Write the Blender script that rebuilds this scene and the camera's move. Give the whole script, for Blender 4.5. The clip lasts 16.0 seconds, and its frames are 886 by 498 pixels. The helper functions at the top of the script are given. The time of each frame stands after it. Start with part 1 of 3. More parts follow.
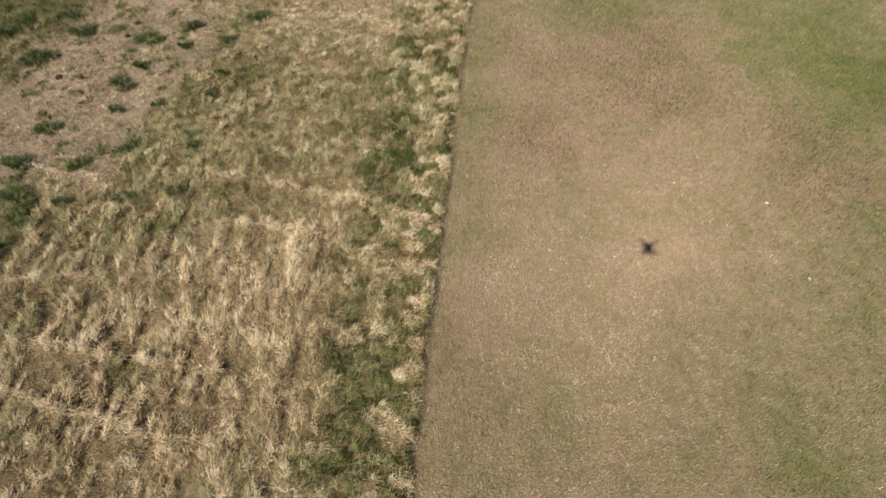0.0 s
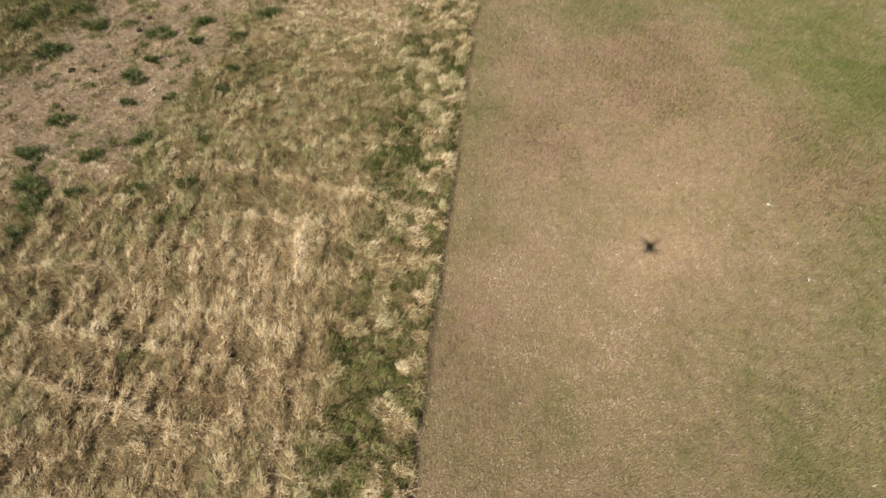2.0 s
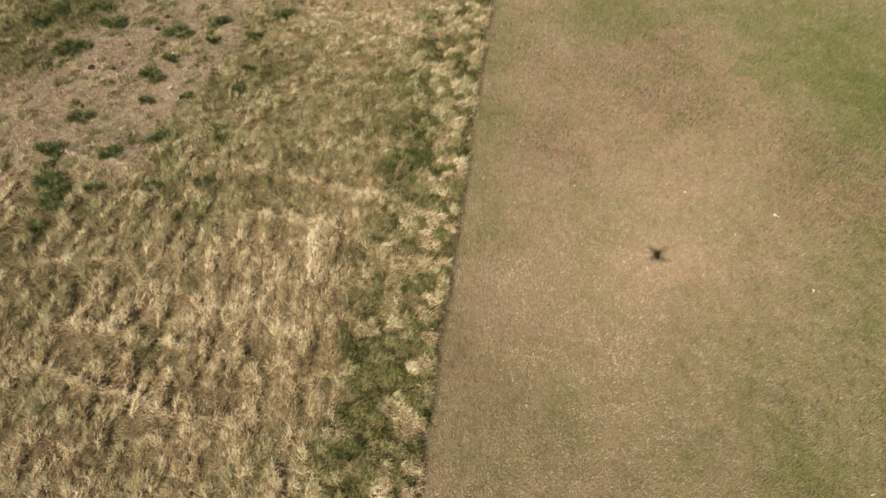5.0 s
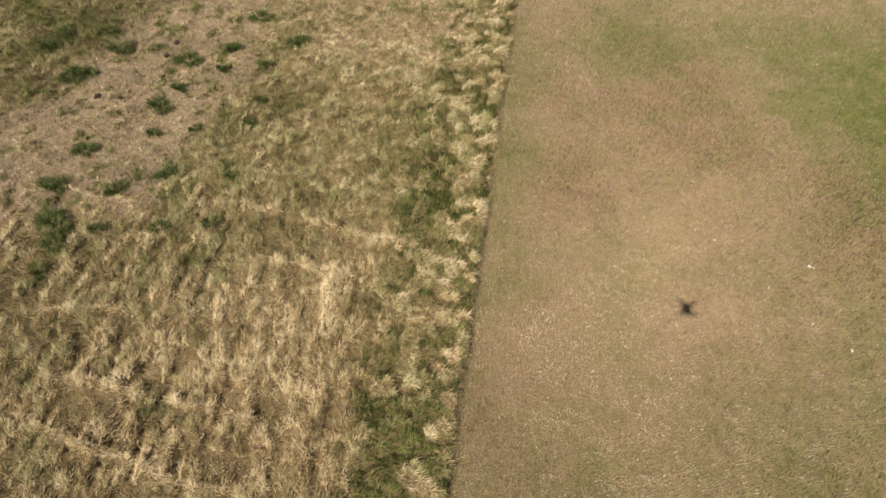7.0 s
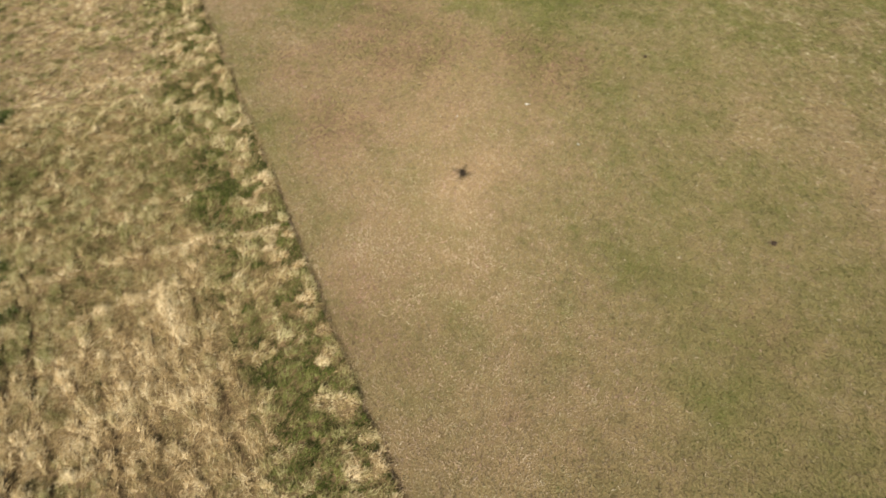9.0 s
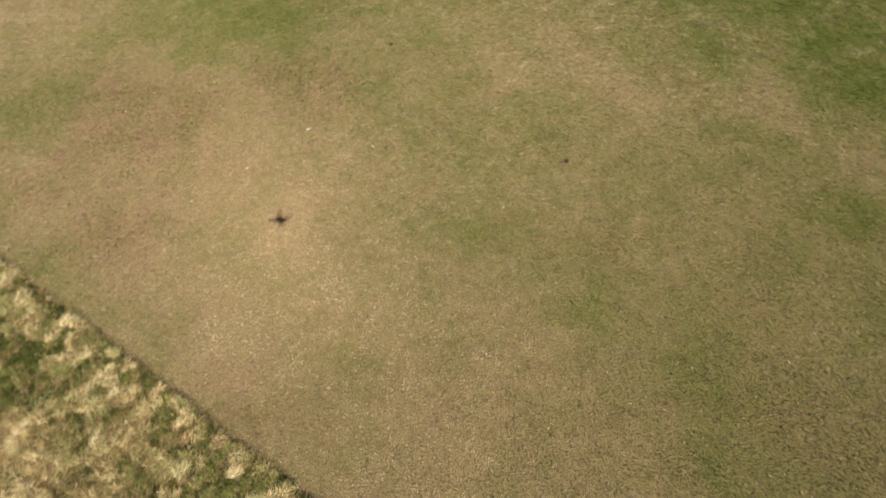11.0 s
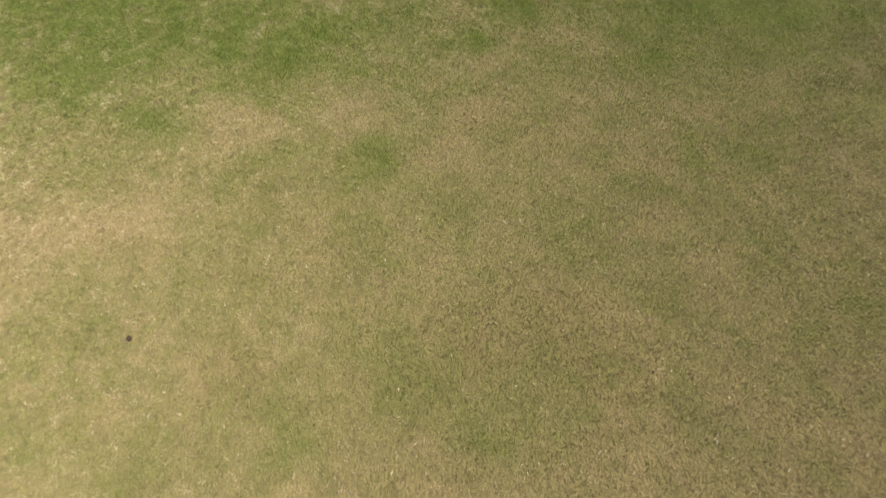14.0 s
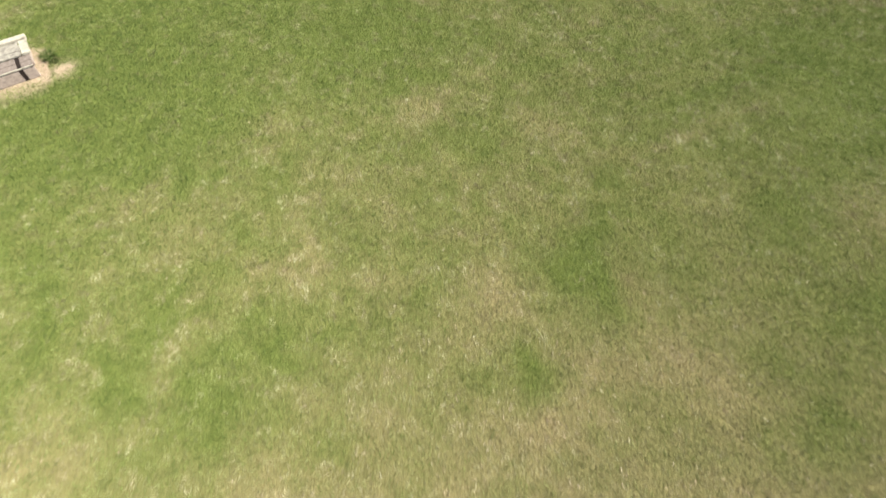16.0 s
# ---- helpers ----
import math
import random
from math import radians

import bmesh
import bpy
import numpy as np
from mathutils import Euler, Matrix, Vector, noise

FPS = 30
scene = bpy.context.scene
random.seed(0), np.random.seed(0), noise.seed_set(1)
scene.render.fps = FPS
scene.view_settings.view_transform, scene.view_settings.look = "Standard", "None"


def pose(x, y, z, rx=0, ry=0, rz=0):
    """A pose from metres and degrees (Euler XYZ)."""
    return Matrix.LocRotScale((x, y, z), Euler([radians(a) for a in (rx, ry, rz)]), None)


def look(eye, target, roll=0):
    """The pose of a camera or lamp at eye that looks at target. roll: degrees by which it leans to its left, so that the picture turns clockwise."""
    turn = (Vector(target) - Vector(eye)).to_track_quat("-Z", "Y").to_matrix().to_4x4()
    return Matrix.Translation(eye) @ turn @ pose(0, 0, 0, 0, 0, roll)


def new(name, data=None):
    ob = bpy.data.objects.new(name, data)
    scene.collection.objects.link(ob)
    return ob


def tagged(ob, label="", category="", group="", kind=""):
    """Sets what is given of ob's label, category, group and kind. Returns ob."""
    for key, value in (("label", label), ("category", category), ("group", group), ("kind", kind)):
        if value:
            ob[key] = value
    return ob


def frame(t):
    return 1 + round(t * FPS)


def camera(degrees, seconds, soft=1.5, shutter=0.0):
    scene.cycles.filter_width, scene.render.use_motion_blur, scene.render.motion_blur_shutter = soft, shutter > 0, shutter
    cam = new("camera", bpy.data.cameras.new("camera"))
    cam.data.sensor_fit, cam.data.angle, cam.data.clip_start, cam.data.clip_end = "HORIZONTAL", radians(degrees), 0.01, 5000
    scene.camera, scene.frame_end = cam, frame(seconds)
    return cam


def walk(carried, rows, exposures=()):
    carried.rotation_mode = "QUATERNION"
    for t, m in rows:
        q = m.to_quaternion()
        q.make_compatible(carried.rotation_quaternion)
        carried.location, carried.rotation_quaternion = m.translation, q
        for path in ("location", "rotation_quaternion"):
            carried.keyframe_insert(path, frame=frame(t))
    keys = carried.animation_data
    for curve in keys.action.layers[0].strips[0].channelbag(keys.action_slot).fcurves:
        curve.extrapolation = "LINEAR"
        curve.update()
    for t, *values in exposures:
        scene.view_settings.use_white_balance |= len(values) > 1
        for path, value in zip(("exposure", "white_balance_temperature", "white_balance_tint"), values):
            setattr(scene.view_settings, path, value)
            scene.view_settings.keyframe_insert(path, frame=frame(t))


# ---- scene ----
# The camera and its flight
cam = camera(78.4, 16.0, soft=1.5, shutter=0.3)
PATH = [
    (0, (-0.223, -0.018, 8.177), (-0.332, 1.024, 6.473), -0.2),
    (0.5, (-0.219, -0.056, 8.185), (-0.33, 0.986, 6.482), -0.0),
    (1, (-0.221, -0.099, 8.217), (-0.334, 0.941, 6.512), 0.0),
    (1.5, (-0.237, -0.135, 8.239), (-0.35, 0.904, 6.534), 0.3),
    (2, (-0.253, -0.151, 8.276), (-0.37, 0.887, 6.57), 0.3),
    (2.5, (-0.282, -0.164, 8.324), (-0.401, 0.87, 6.616), 0.4),
    (3, (-0.293, -0.21, 8.362), (-0.414, 0.825, 6.654), 0.6),
    (5.5, (-0.461, -0.134, 8.509), (-0.593, 0.892, 6.797), 1.1),
    (6, (-0.631, 0.392, 8.521), (-0.768, 1.419, 6.81), 1.2),
    (6.5, (-0.772, 0.795, 8.517), (-0.91, 1.824, 6.807), 1.3),
    (7, (-0.811, 0.729, 8.535), (-0.949, 1.76, 6.827), 1.4),
    (7.5, (-0.738, -0.012, 8.568), (-0.874, 1.019, 6.859), 1.6),
    (8, (-0.727, -0.747, 8.683), (-0.798, 0.287, 6.973), 1.8),
    (8.5, (-0.85, -1.093, 8.787), (-0.629, -0.069, 7.084), 2.2),
    (8.7, (-0.917, -1.15, 8.814), (-0.569, -0.152, 7.116), 2.2),
    (10.8, (-0.945, -0.828, 9.03), (-0.067, -0.194, 7.348), 2.1),
    (11, (-0.92, -0.855, 9.071), (0.01, -0.29, 7.393), 2.0),
    (11.5, (-0.853, -0.92, 9.163), (0.192, -0.58, 7.492), 1.7),
    (12, (-0.832, -0.962, 9.244), (0.276, -0.95, 7.579), 0.9),
    (12.5, (-0.833, -1.061, 9.298), (0.213, -1.452, 7.638), -1.0),
    (13, (-0.802, -1.091, 9.279), (0.196, -1.592, 7.62), -1.0),
    (13.5, (-0.139, -1.419, 9.279), (0.853, -1.927, 7.618), -0.8),
    (14, (1.179, -2.031, 9.175), (2.171, -2.538, 7.514), -0.6),
    (14.5, (2.943, -2.87, 9.017), (3.937, -3.368, 7.354), -0.7),
    (15, (5.11, -3.811, 8.92), (6.095, -4.304, 7.251), -0.4),
    (15.5, (7.509, -4.921, 8.821), (8.489, -5.409, 7.148), -0.6),
    (16, (10.111, -6.112, 8.743), (11.084, -6.601, 7.065), -0.3),
]
walk(cam, [(t, look(eye, target, roll)) for t, eye, target, roll in PATH],
     exposures=[(0.0, 0.25, 6280, 11), (1.5, 0.25, 6530, 10), (5.5, 0.25, 6850, 8), (8.5, 0.24, 7100, 6), (11.0, 0.21, 7450, 0), (12.0, 0.22, 7650, -1), (13.0, 0.58, 7300, -4),
                (14.0, 0.71, 7050, -4), (14.5, 0.85, 6950, -4), (15.0, 1.02, 6800, -4), (15.5, 1.12, 6700, -4), (16.0, 1.25, 6450, -4)])

# ---- daylight ----
SUN_AZIMUTH, SUN_ELEVATION = radians(209.75), radians(52.67)
TO_SUN = Vector((math.sin(SUN_AZIMUTH) * math.cos(SUN_ELEVATION), math.cos(SUN_AZIMUTH) * math.cos(SUN_ELEVATION), math.sin(SUN_ELEVATION)))
world = bpy.data.worlds.new("sky")
scene.world = world
world.use_nodes = True
sky = world.node_tree.nodes.new("ShaderNodeTexSky")
sky.sky_type, sky.sun_disc = "NISHITA", False
sky.sun_elevation, sky.sun_rotation = SUN_ELEVATION, SUN_AZIMUTH
sky_background = world.node_tree.nodes["Background"]
sky_background.inputs["Strength"].default_value = 0.05
world.node_tree.links.new(sky.outputs["Color"], sky_background.inputs["Color"])
sun_data = bpy.data.lights.new("sun", "SUN")
sun_data.energy, sun_data.angle, sun_data.color = 5.0, radians(0.53), (1.0, 0.95, 0.86)
sun = new("sun", sun_data)
sun.matrix_world = look(TO_SUN * 60, (0, 0, 0))

# ---- materials ----
def material(name, roughness=0.9, specular=0.2):
    m = bpy.data.materials.new(name)
    m.use_nodes = True
    b = m.node_tree.nodes["Principled BSDF"]
    b.inputs["Roughness"].default_value = roughness
    b.inputs["Specular IOR Level"].default_value = specular
    b.inputs["Diffuse Roughness"].default_value = 0.8
    return m, m.node_tree.nodes, m.node_tree.links, b


def ramp(nodes, stops):
    r = nodes.new("ShaderNodeValToRGB")
    e = r.color_ramp.elements
    while len(e) < len(stops):
        e.new(0.5)
    for k, (place, colour) in zip(e, stops):
        k.position, k.color = place, (*colour, 1)
    return r


def attribute(nodes, name):
    a = nodes.new("ShaderNodeAttribute")
    a.attribute_name = name
    return a.outputs["Fac"]


def mixed(nodes, links, factor, a, b, blend="MIX"):
    m = nodes.new("ShaderNodeMix")
    m.data_type, m.blend_type = "RGBA", blend
    for socket, value in ((m.inputs["Factor"], factor), (m.inputs["A"], a), (m.inputs["B"], b)):
        if isinstance(value, (int, float)):
            socket.default_value = value
        elif isinstance(value, tuple):
            socket.default_value = (*value, 1)
        else:
            links.new(value, socket)
    return m.outputs["Result"]


def textured(nodes, links, scale, detail=4.0, roughness=0.6):
    """Noise at a scale per metre, in world coordinates."""
    g = nodes.new("ShaderNodeNewGeometry")
    n = nodes.new("ShaderNodeTexNoise")
    n.inputs["Scale"].default_value, n.inputs["Detail"].default_value, n.inputs["Roughness"].default_value = scale, detail, roughness
    links.new(g.outputs["Position"], n.inputs["Vector"])
    return n.outputs["Fac"]


def bumped(nodes, links, bsdf, height, strength, distance):
    b = nodes.new("ShaderNodeBump")
    b.inputs["Strength"].default_value, b.inputs["Distance"].default_value = strength, distance
    links.new(height, b.inputs["Height"])
    links.new(b.outputs["Normal"], bsdf.inputs["Normal"])


def grass_material(name, dry, green, through_light):
    """Blades coloured by how green (vigour) and how bleached (tone) each one is; some light passes through them."""
    m, nodes, links, b = material(name, 0.75, 0.25)
    tone = attribute(nodes, "tone")
    d, g = ramp(nodes, dry), ramp(nodes, green)
    links.new(tone, d.inputs["Fac"])
    links.new(tone, g.inputs["Fac"])
    withered = mixed(nodes, links, attribute(nodes, "rust"), d.outputs["Color"], (0.97, 0.74, 0.90), "MULTIPLY")
    colour = mixed(nodes, links, attribute(nodes, "vigour"), withered, g.outputs["Color"])
    links.new(colour, b.inputs["Base Color"])
    t = nodes.new("ShaderNodeBsdfTranslucent")
    links.new(colour, t.inputs["Color"])
    s = nodes.new("ShaderNodeMixShader")
    k = nodes.new("ShaderNodeMath")
    k.operation = "MULTIPLY_ADD"
    links.new(attribute(nodes, "vigour"), k.inputs[0])
    k.inputs[1].default_value, k.inputs[2].default_value = 0.25, through_light
    links.new(k.outputs["Value"], s.inputs["Fac"])
    links.new(b.outputs["BSDF"], s.inputs[1])
    links.new(t.outputs["BSDF"], s.inputs[2])
    links.new(s.outputs["Shader"], nodes["Material Output"].inputs["Surface"])
    return m


LAWN = grass_material("lawn_grass",
                      [(0.0, (0.17, 0.122, 0.084)), (0.45, (0.390, 0.299, 0.206)), (0.8, (0.55, 0.446, 0.33)), (1.0, (0.82, 0.74, 0.58))],
                      [(0.0, (0.108, 0.145, 0.037)), (0.5, (0.186, 0.221, 0.060)), (1.0, (0.33, 0.345, 0.135))], 0.12)
HAY = grass_material("rough_grass",
                     [(0.0, (0.075, 0.048, 0.024)), (0.4, (0.37, 0.257, 0.126)), (0.75, (0.59, 0.447, 0.252)), (1.0, (0.82, 0.70, 0.485))],
                     [(0.0, (0.025, 0.040, 0.009)), (0.5, (0.115, 0.138, 0.032)), (1.0, (0.34, 0.34, 0.12))], 0.10)
TUFT = grass_material("tuft_grass",
                      [(0.0, (0.17, 0.115, 0.06)), (1.0, (0.55, 0.45, 0.27))],
                      [(0.0, (0.022, 0.036, 0.006)), (0.6, (0.078, 0.128, 0.022)), (1.0, (0.23, 0.28, 0.08))], 0.1)


def ground_material():
    m, nodes, links, b = material("thatch_and_soil", 0.95, 0.1)
    fine, mid, wide = textured(nodes, links, 55, 5, 0.7), textured(nodes, links, 9, 4), textured(nodes, links, 0.9, 3)
    dry = ramp(nodes, [(0.3, (0.17, 0.115, 0.065)), (0.5, (0.30, 0.215, 0.125)), (0.7, (0.44, 0.34, 0.21))])
    green = ramp(nodes, [(0.3, (0.06, 0.075, 0.018)), (0.55, (0.13, 0.15, 0.04)), (0.75, (0.24, 0.24, 0.09))])
    soil = ramp(nodes, [(0.3, (0.17, 0.115, 0.085)), (0.5, (0.33, 0.24, 0.18)), (0.72, (0.51, 0.405, 0.315))])
    for r in (dry, green, soil):
        links.new(fine, r.inputs["Fac"])
    turf = mixed(nodes, links, attribute(nodes, "vigour"), dry.outputs["Color"], green.outputs["Color"])
    litter = ramp(nodes, [(0.3, (0.10, 0.068, 0.038)), (0.5, (0.22, 0.156, 0.088)), (0.72, (0.40, 0.295, 0.175))])
    links.new(fine, litter.inputs["Fac"])
    turf = mixed(nodes, links, attribute(nodes, "litter"), turf, litter.outputs["Color"])
    colour = mixed(nodes, links, attribute(nodes, "bare"), turf, soil.outputs["Color"])
    patchy = ramp(nodes, [(0.3, (0.8, 0.78, 0.76)), (0.7, (1.15, 1.14, 1.12))])
    links.new(mid, patchy.inputs["Fac"])
    colour = mixed(nodes, links, 0.8, colour, patchy.outputs["Color"], "MULTIPLY")
    drift = ramp(nodes, [(0.35, (0.92, 0.92, 0.9)), (0.65, (1.06, 1.03, 1.02))])
    links.new(wide, drift.inputs["Fac"])
    colour = mixed(nodes, links, 0.7, colour, drift.outputs["Color"], "MULTIPLY")
    links.new(colour, b.inputs["Base Color"])
    bumped(nodes, links, b, fine, 0.9, 0.03)
    return m


GROUND = ground_material()


def plain_material(name, colours, scale, roughness=0.85, bump=0.3, distance=0.01, metal=0.0):
    m, nodes, links, b = material(name, roughness, 0.3)
    n = textured(nodes, links, scale, 6, 0.65)
    r = ramp(nodes, [(0.3 + 0.4 * i / (len(colours) - 1), c) for i, c in enumerate(colours)])
    links.new(n, r.inputs["Fac"])
    links.new(r.outputs["Color"], b.inputs["Base Color"])
    b.inputs["Metallic"].default_value = metal
    bumped(nodes, links, b, n, bump, distance)
    return m


TIMBER = plain_material("weathered_timber", [(0.19, 0.14, 0.12), (0.30, 0.225, 0.20), (0.40, 0.315, 0.28)], 14)
DARK_TIMBER = plain_material("dark_weathered_timber", [(0.10, 0.074, 0.065), (0.165, 0.124, 0.112), (0.23, 0.178, 0.16)], 14)
PALE = plain_material("bleached_boards", [(0.19, 0.155, 0.13), (0.34, 0.29, 0.245), (0.43, 0.375, 0.32)], 9)
GREY = plain_material("grey_boards", [(0.13, 0.107, 0.095), (0.235, 0.20, 0.175), (0.33, 0.285, 0.25)], 11)
DARK_IRON = plain_material("dark_iron", [(0.012, 0.006, 0.005), (0.022, 0.012, 0.010)], 30, 0.95)
DARK_SOIL = plain_material("dark_soil", [(0.03, 0.02, 0.013), (0.07, 0.045, 0.03)], 60, 0.95, 0.6)
DRONE_GREY = plain_material("grey_plastic", [(0.10, 0.10, 0.105), (0.13, 0.13, 0.135)], 40, 0.5, 0.05)
DRONE_BLACK = plain_material("black_plastic", [(0.02, 0.02, 0.02), (0.03, 0.03, 0.03)], 40, 0.45, 0.05)
PAPER = plain_material("white_paper", [(0.74, 0.72, 0.66), (0.88, 0.86, 0.82)], 25, 0.8, 0.1)

# ---- helpers for shape and place ----
def lattice(ix, iy, seed):
    h = (ix.astype(np.int64) * 374761393 + iy.astype(np.int64) * 668265263 + seed * 1442695041) & 0x7FFFFFFF
    h = ((h ^ (h >> 13)) * 1274126177) & 0x7FFFFFFF
    return ((h ^ (h >> 16)) & 0xFFFF) / 65535.0


def grain(x, y, size, seed):
    """Smooth noise from 0 to 1 with features of that size in metres."""
    u, v = x / size, y / size
    i, j = np.floor(u), np.floor(v)
    a, b = u - i, v - j
    a, b = a * a * (3 - 2 * a), b * b * (3 - 2 * b)
    return (lattice(i, j, seed) * (1 - a) + lattice(i + 1, j, seed) * a) * (1 - b) + (lattice(i, j + 1, seed) * (1 - a) + lattice(i + 1, j + 1, seed) * a) * b


def step(lo, hi, v):
    s = np.clip((v - lo) / (hi - lo), 0, 1)
    return s * s * (3 - 2 * s)


def patches(x, y, spots):
    total = np.zeros_like(x)
    for px, py, r, amount in spots:
        total += amount * np.exp(-((x - px) ** 2 + (y - py) ** 2) / (r * r))
    return total


def warped(x, y):
    """Coordinates bent a little, so that patches get ragged outlines."""
    return (x + 0.8 * (grain(x, y, 1.7, 41) - 0.5) + 0.5 * (grain(x, y, 0.6, 43) - 0.5) + 0.25 * (grain(x, y, 0.2, 45) - 0.5),
            y + 0.8 * (grain(x, y, 1.7, 42) - 0.5) + 0.5 * (grain(x, y, 0.6, 44) - 0.5) + 0.25 * (grain(x, y, 0.2, 46) - 0.5))


# patches of the lawn: x, y, radius, strength
GREEN_NEAR = [(2.05, 12.05, 1.06, 0.24), (7.39, 11.72, 1.96, 0.28), (7.92, 10.06, 0.91, 0.18), (5.38, 10.54, 0.94, 0.12), (-0.44, 10.34, 0.71, 0.15), (-0.23, 8.15, 0.41, 0.2),
              (-0.17, 6.31, 0.5, 0.13), (1.1, 6.17, 0.66, 0.08), (1.45, 3.03, 0.28, 0.15), (0.31, 2.92, 0.32, 0.15), (1.02, 2.2, 0.45, 0.2), (4.17, 2.86, 1.39, 0.05),
              (4.64, 2.41, 0.64, 0.05), (5.33, 2.0, 0.6, 0.1), (0.15, 1.4, 0.5, 0.16), (6.83, 5.99, 0.5, 0.12), (5.0, 13.2, 2.4, 0.22)]
GREEN_MIDDLE = [(2.35, 12.69, 1.16, 0.16), (15.0, -1.97, 2.46, 0.3), (15.38, -3.78, 1.75, 0.35), (9.73, 2.56, 0.88, 0.16), (9.87, -4.62, 0.84, 0.25), (3.38, -2.43, 1.33, 0.06),
                (1.32, 1.96, 0.51, 0.1), (7.64, 9.61, 2.08, 0.1), (12.21, 7.12, 1.07, 0.14), (3.28, -3.18, 0.72, 0.1), (4.4, -0.87, 0.69, 0.12), (6.1, 2.54, 0.9, 0.05),
                (3.83, -2.17, 0.69, 0.04), (15.26, 1.52, 0.79, 0.25), (13.05, -0.29, 0.59, 0.28), (17.45, 0.69, 2.28, 0.22), (13.55, -6.1, 2.12, 0.1), (9.38, -12.4, 1.48, 0.2),
                (10.15, -4.94, 0.66, 0.07), (5.53, -12.33, 0.65, 0.24)]
GREEN_FAR = [(1.93, -11.6, 0.55, 0.25), (5.87, -7.28, 0.59, 0.12), (7.87, -5.41, 0.61, 0.13), (4.35, -2.92, 0.6, 0.08), (4.35, -1.26, 0.56, 0.14), (13.34, -10.82, 1.34, 0.14),
             (14.13, -5.16, 1.1, 0.06), (12.61, -18.76, 1.71, 0.14), (9.14, -12.36, 0.67, 0.2), (6.15, -9.37, 0.53, 0.22), (6.42, -11.22, 0.5, 0.25), (10.21, -5.11, 0.47, 0.05),
             (22.45, -3.04, 2.3, 0.48), (20.81, -5.02, 1.23, 0.2), (13.37, -10.87, 0.85, 0.36), (15.37, -19.44, 2.05, 0.36), (12.11, -8.62, 0.5, 0.3), (12.75, -15.22, 0.7, 0.2),
             (14.6, -4.59, 0.59, 0.06), (22.05, -9.79, 2.18, 0.3), (25.5, -5.5, 3.0, 0.3), (9.0, -17.0, 2.6, 0.22), (10.8, -14.6, 1.8, 0.12), (11.8, -12.8, 1.6, 0.16), (14.5, -7.5, 2.0, 0.04)]
# dried turf; the first spot imitates the sun's glow round the drone's shadow
DRY_AND_GLOW_SPOTS = [(2.6, 5.6, 2.0, 0.10), (10.79, 3.76, 1.51, 0.2), (10.35, 0.56, 0.96, 0.22), (12.32, -2.34, 0.81, 0.16), (12.06, -1.54, 0.94, 0.2), (10.56, 2.24, 1.19, 0.14), (11.59, -4.51, 1.06, 0.08),
             (9.51, -7.18, 0.85, 0.15), (11.34, -4.88, 0.98, 0.08), (10.15, 0.79, 1.03, 0.1), (18.76, -9.84, 0.81, 0.22), (16.93, -12.03, 0.78, 0.22), (16.29, -10.23, 0.65, 0.16),
             (17.33, -7.86, 0.74, 0.12), (17.32, -3.93, 0.74, 0.2), (16.16, -5.67, 0.72, 0.2), (15.1, -6.94, 0.6, 0.14), (13.61, -8.6, 0.68, 0.22), (12.79, -11.46, 0.46, 0.25),
             (11.26, -8.51, 0.67, 0.18), (11.1, -11.68, 1.32, 0.2), (11.66, -16.17, 0.98, 0.25), (14.6, -1.6, 1.3, 0.2), (15.4, -3.4, 2.2, 0.16), (15.22, -3.59, 0.74, 0.16)]
RUST_NEAR = [(0.99, 7.87, 0.94, 1.0), (3.46, 11.33, 0.98, 0.7), (3.61, 9.19, 1.13, 0.7), (0.6, 10.06, 0.71, 0.55), (6.41, 8.26, 0.9, 0.7), (5.99, 7.0, 0.73, 0.55),
             (-0.41, 3.08, 0.48, 0.9), (4.92, 1.89, 0.24, 0.6), (-0.25, 4.2, 0.5, 0.5), (0.1, 2.5, 0.45, 0.5), (2.48, 10.25, 0.78, 0.5), (3.96, 9.28, 1.0, 0.5), (6.51, 7.66, 0.88, 0.8)]
RUST_FAR = [(4.69, -3.88, 0.61, 0.8), (4.18, -5.46, 0.65, 0.8), (6.11, 0.22, 0.72, 0.4), (3.59, -6.05, 1.18, 0.7), (4.63, -4.21, 0.62, 0.5), (9.38, 9.73, 0.67, 0.7),
            (3.77, -6.32, 0.63, 0.8), (4.53, -3.91, 0.53, 0.8), (6.22, -0.24, 0.72, 0.4), (8.51, -8.44, 0.67, 0.4), (9.6, -6.85, 0.67, 0.4), (8.07, -2.9, 0.7, 0.4),
            (12.79, -11.46, 0.46, 0.7), (11.66, -16.17, 0.84, 0.4)]
EDGE = -0.78            # where the mown lawn meets the rough grass, along y
BENCH_X, BENCH_Y = 23.97, -1.41


def edge_at(y):
    return EDGE + 0.10 * (grain(y, y * 0, 0.5, 7) - 0.5) + 0.10 * (grain(y, y * 0, 2.3, 8) - 0.5)


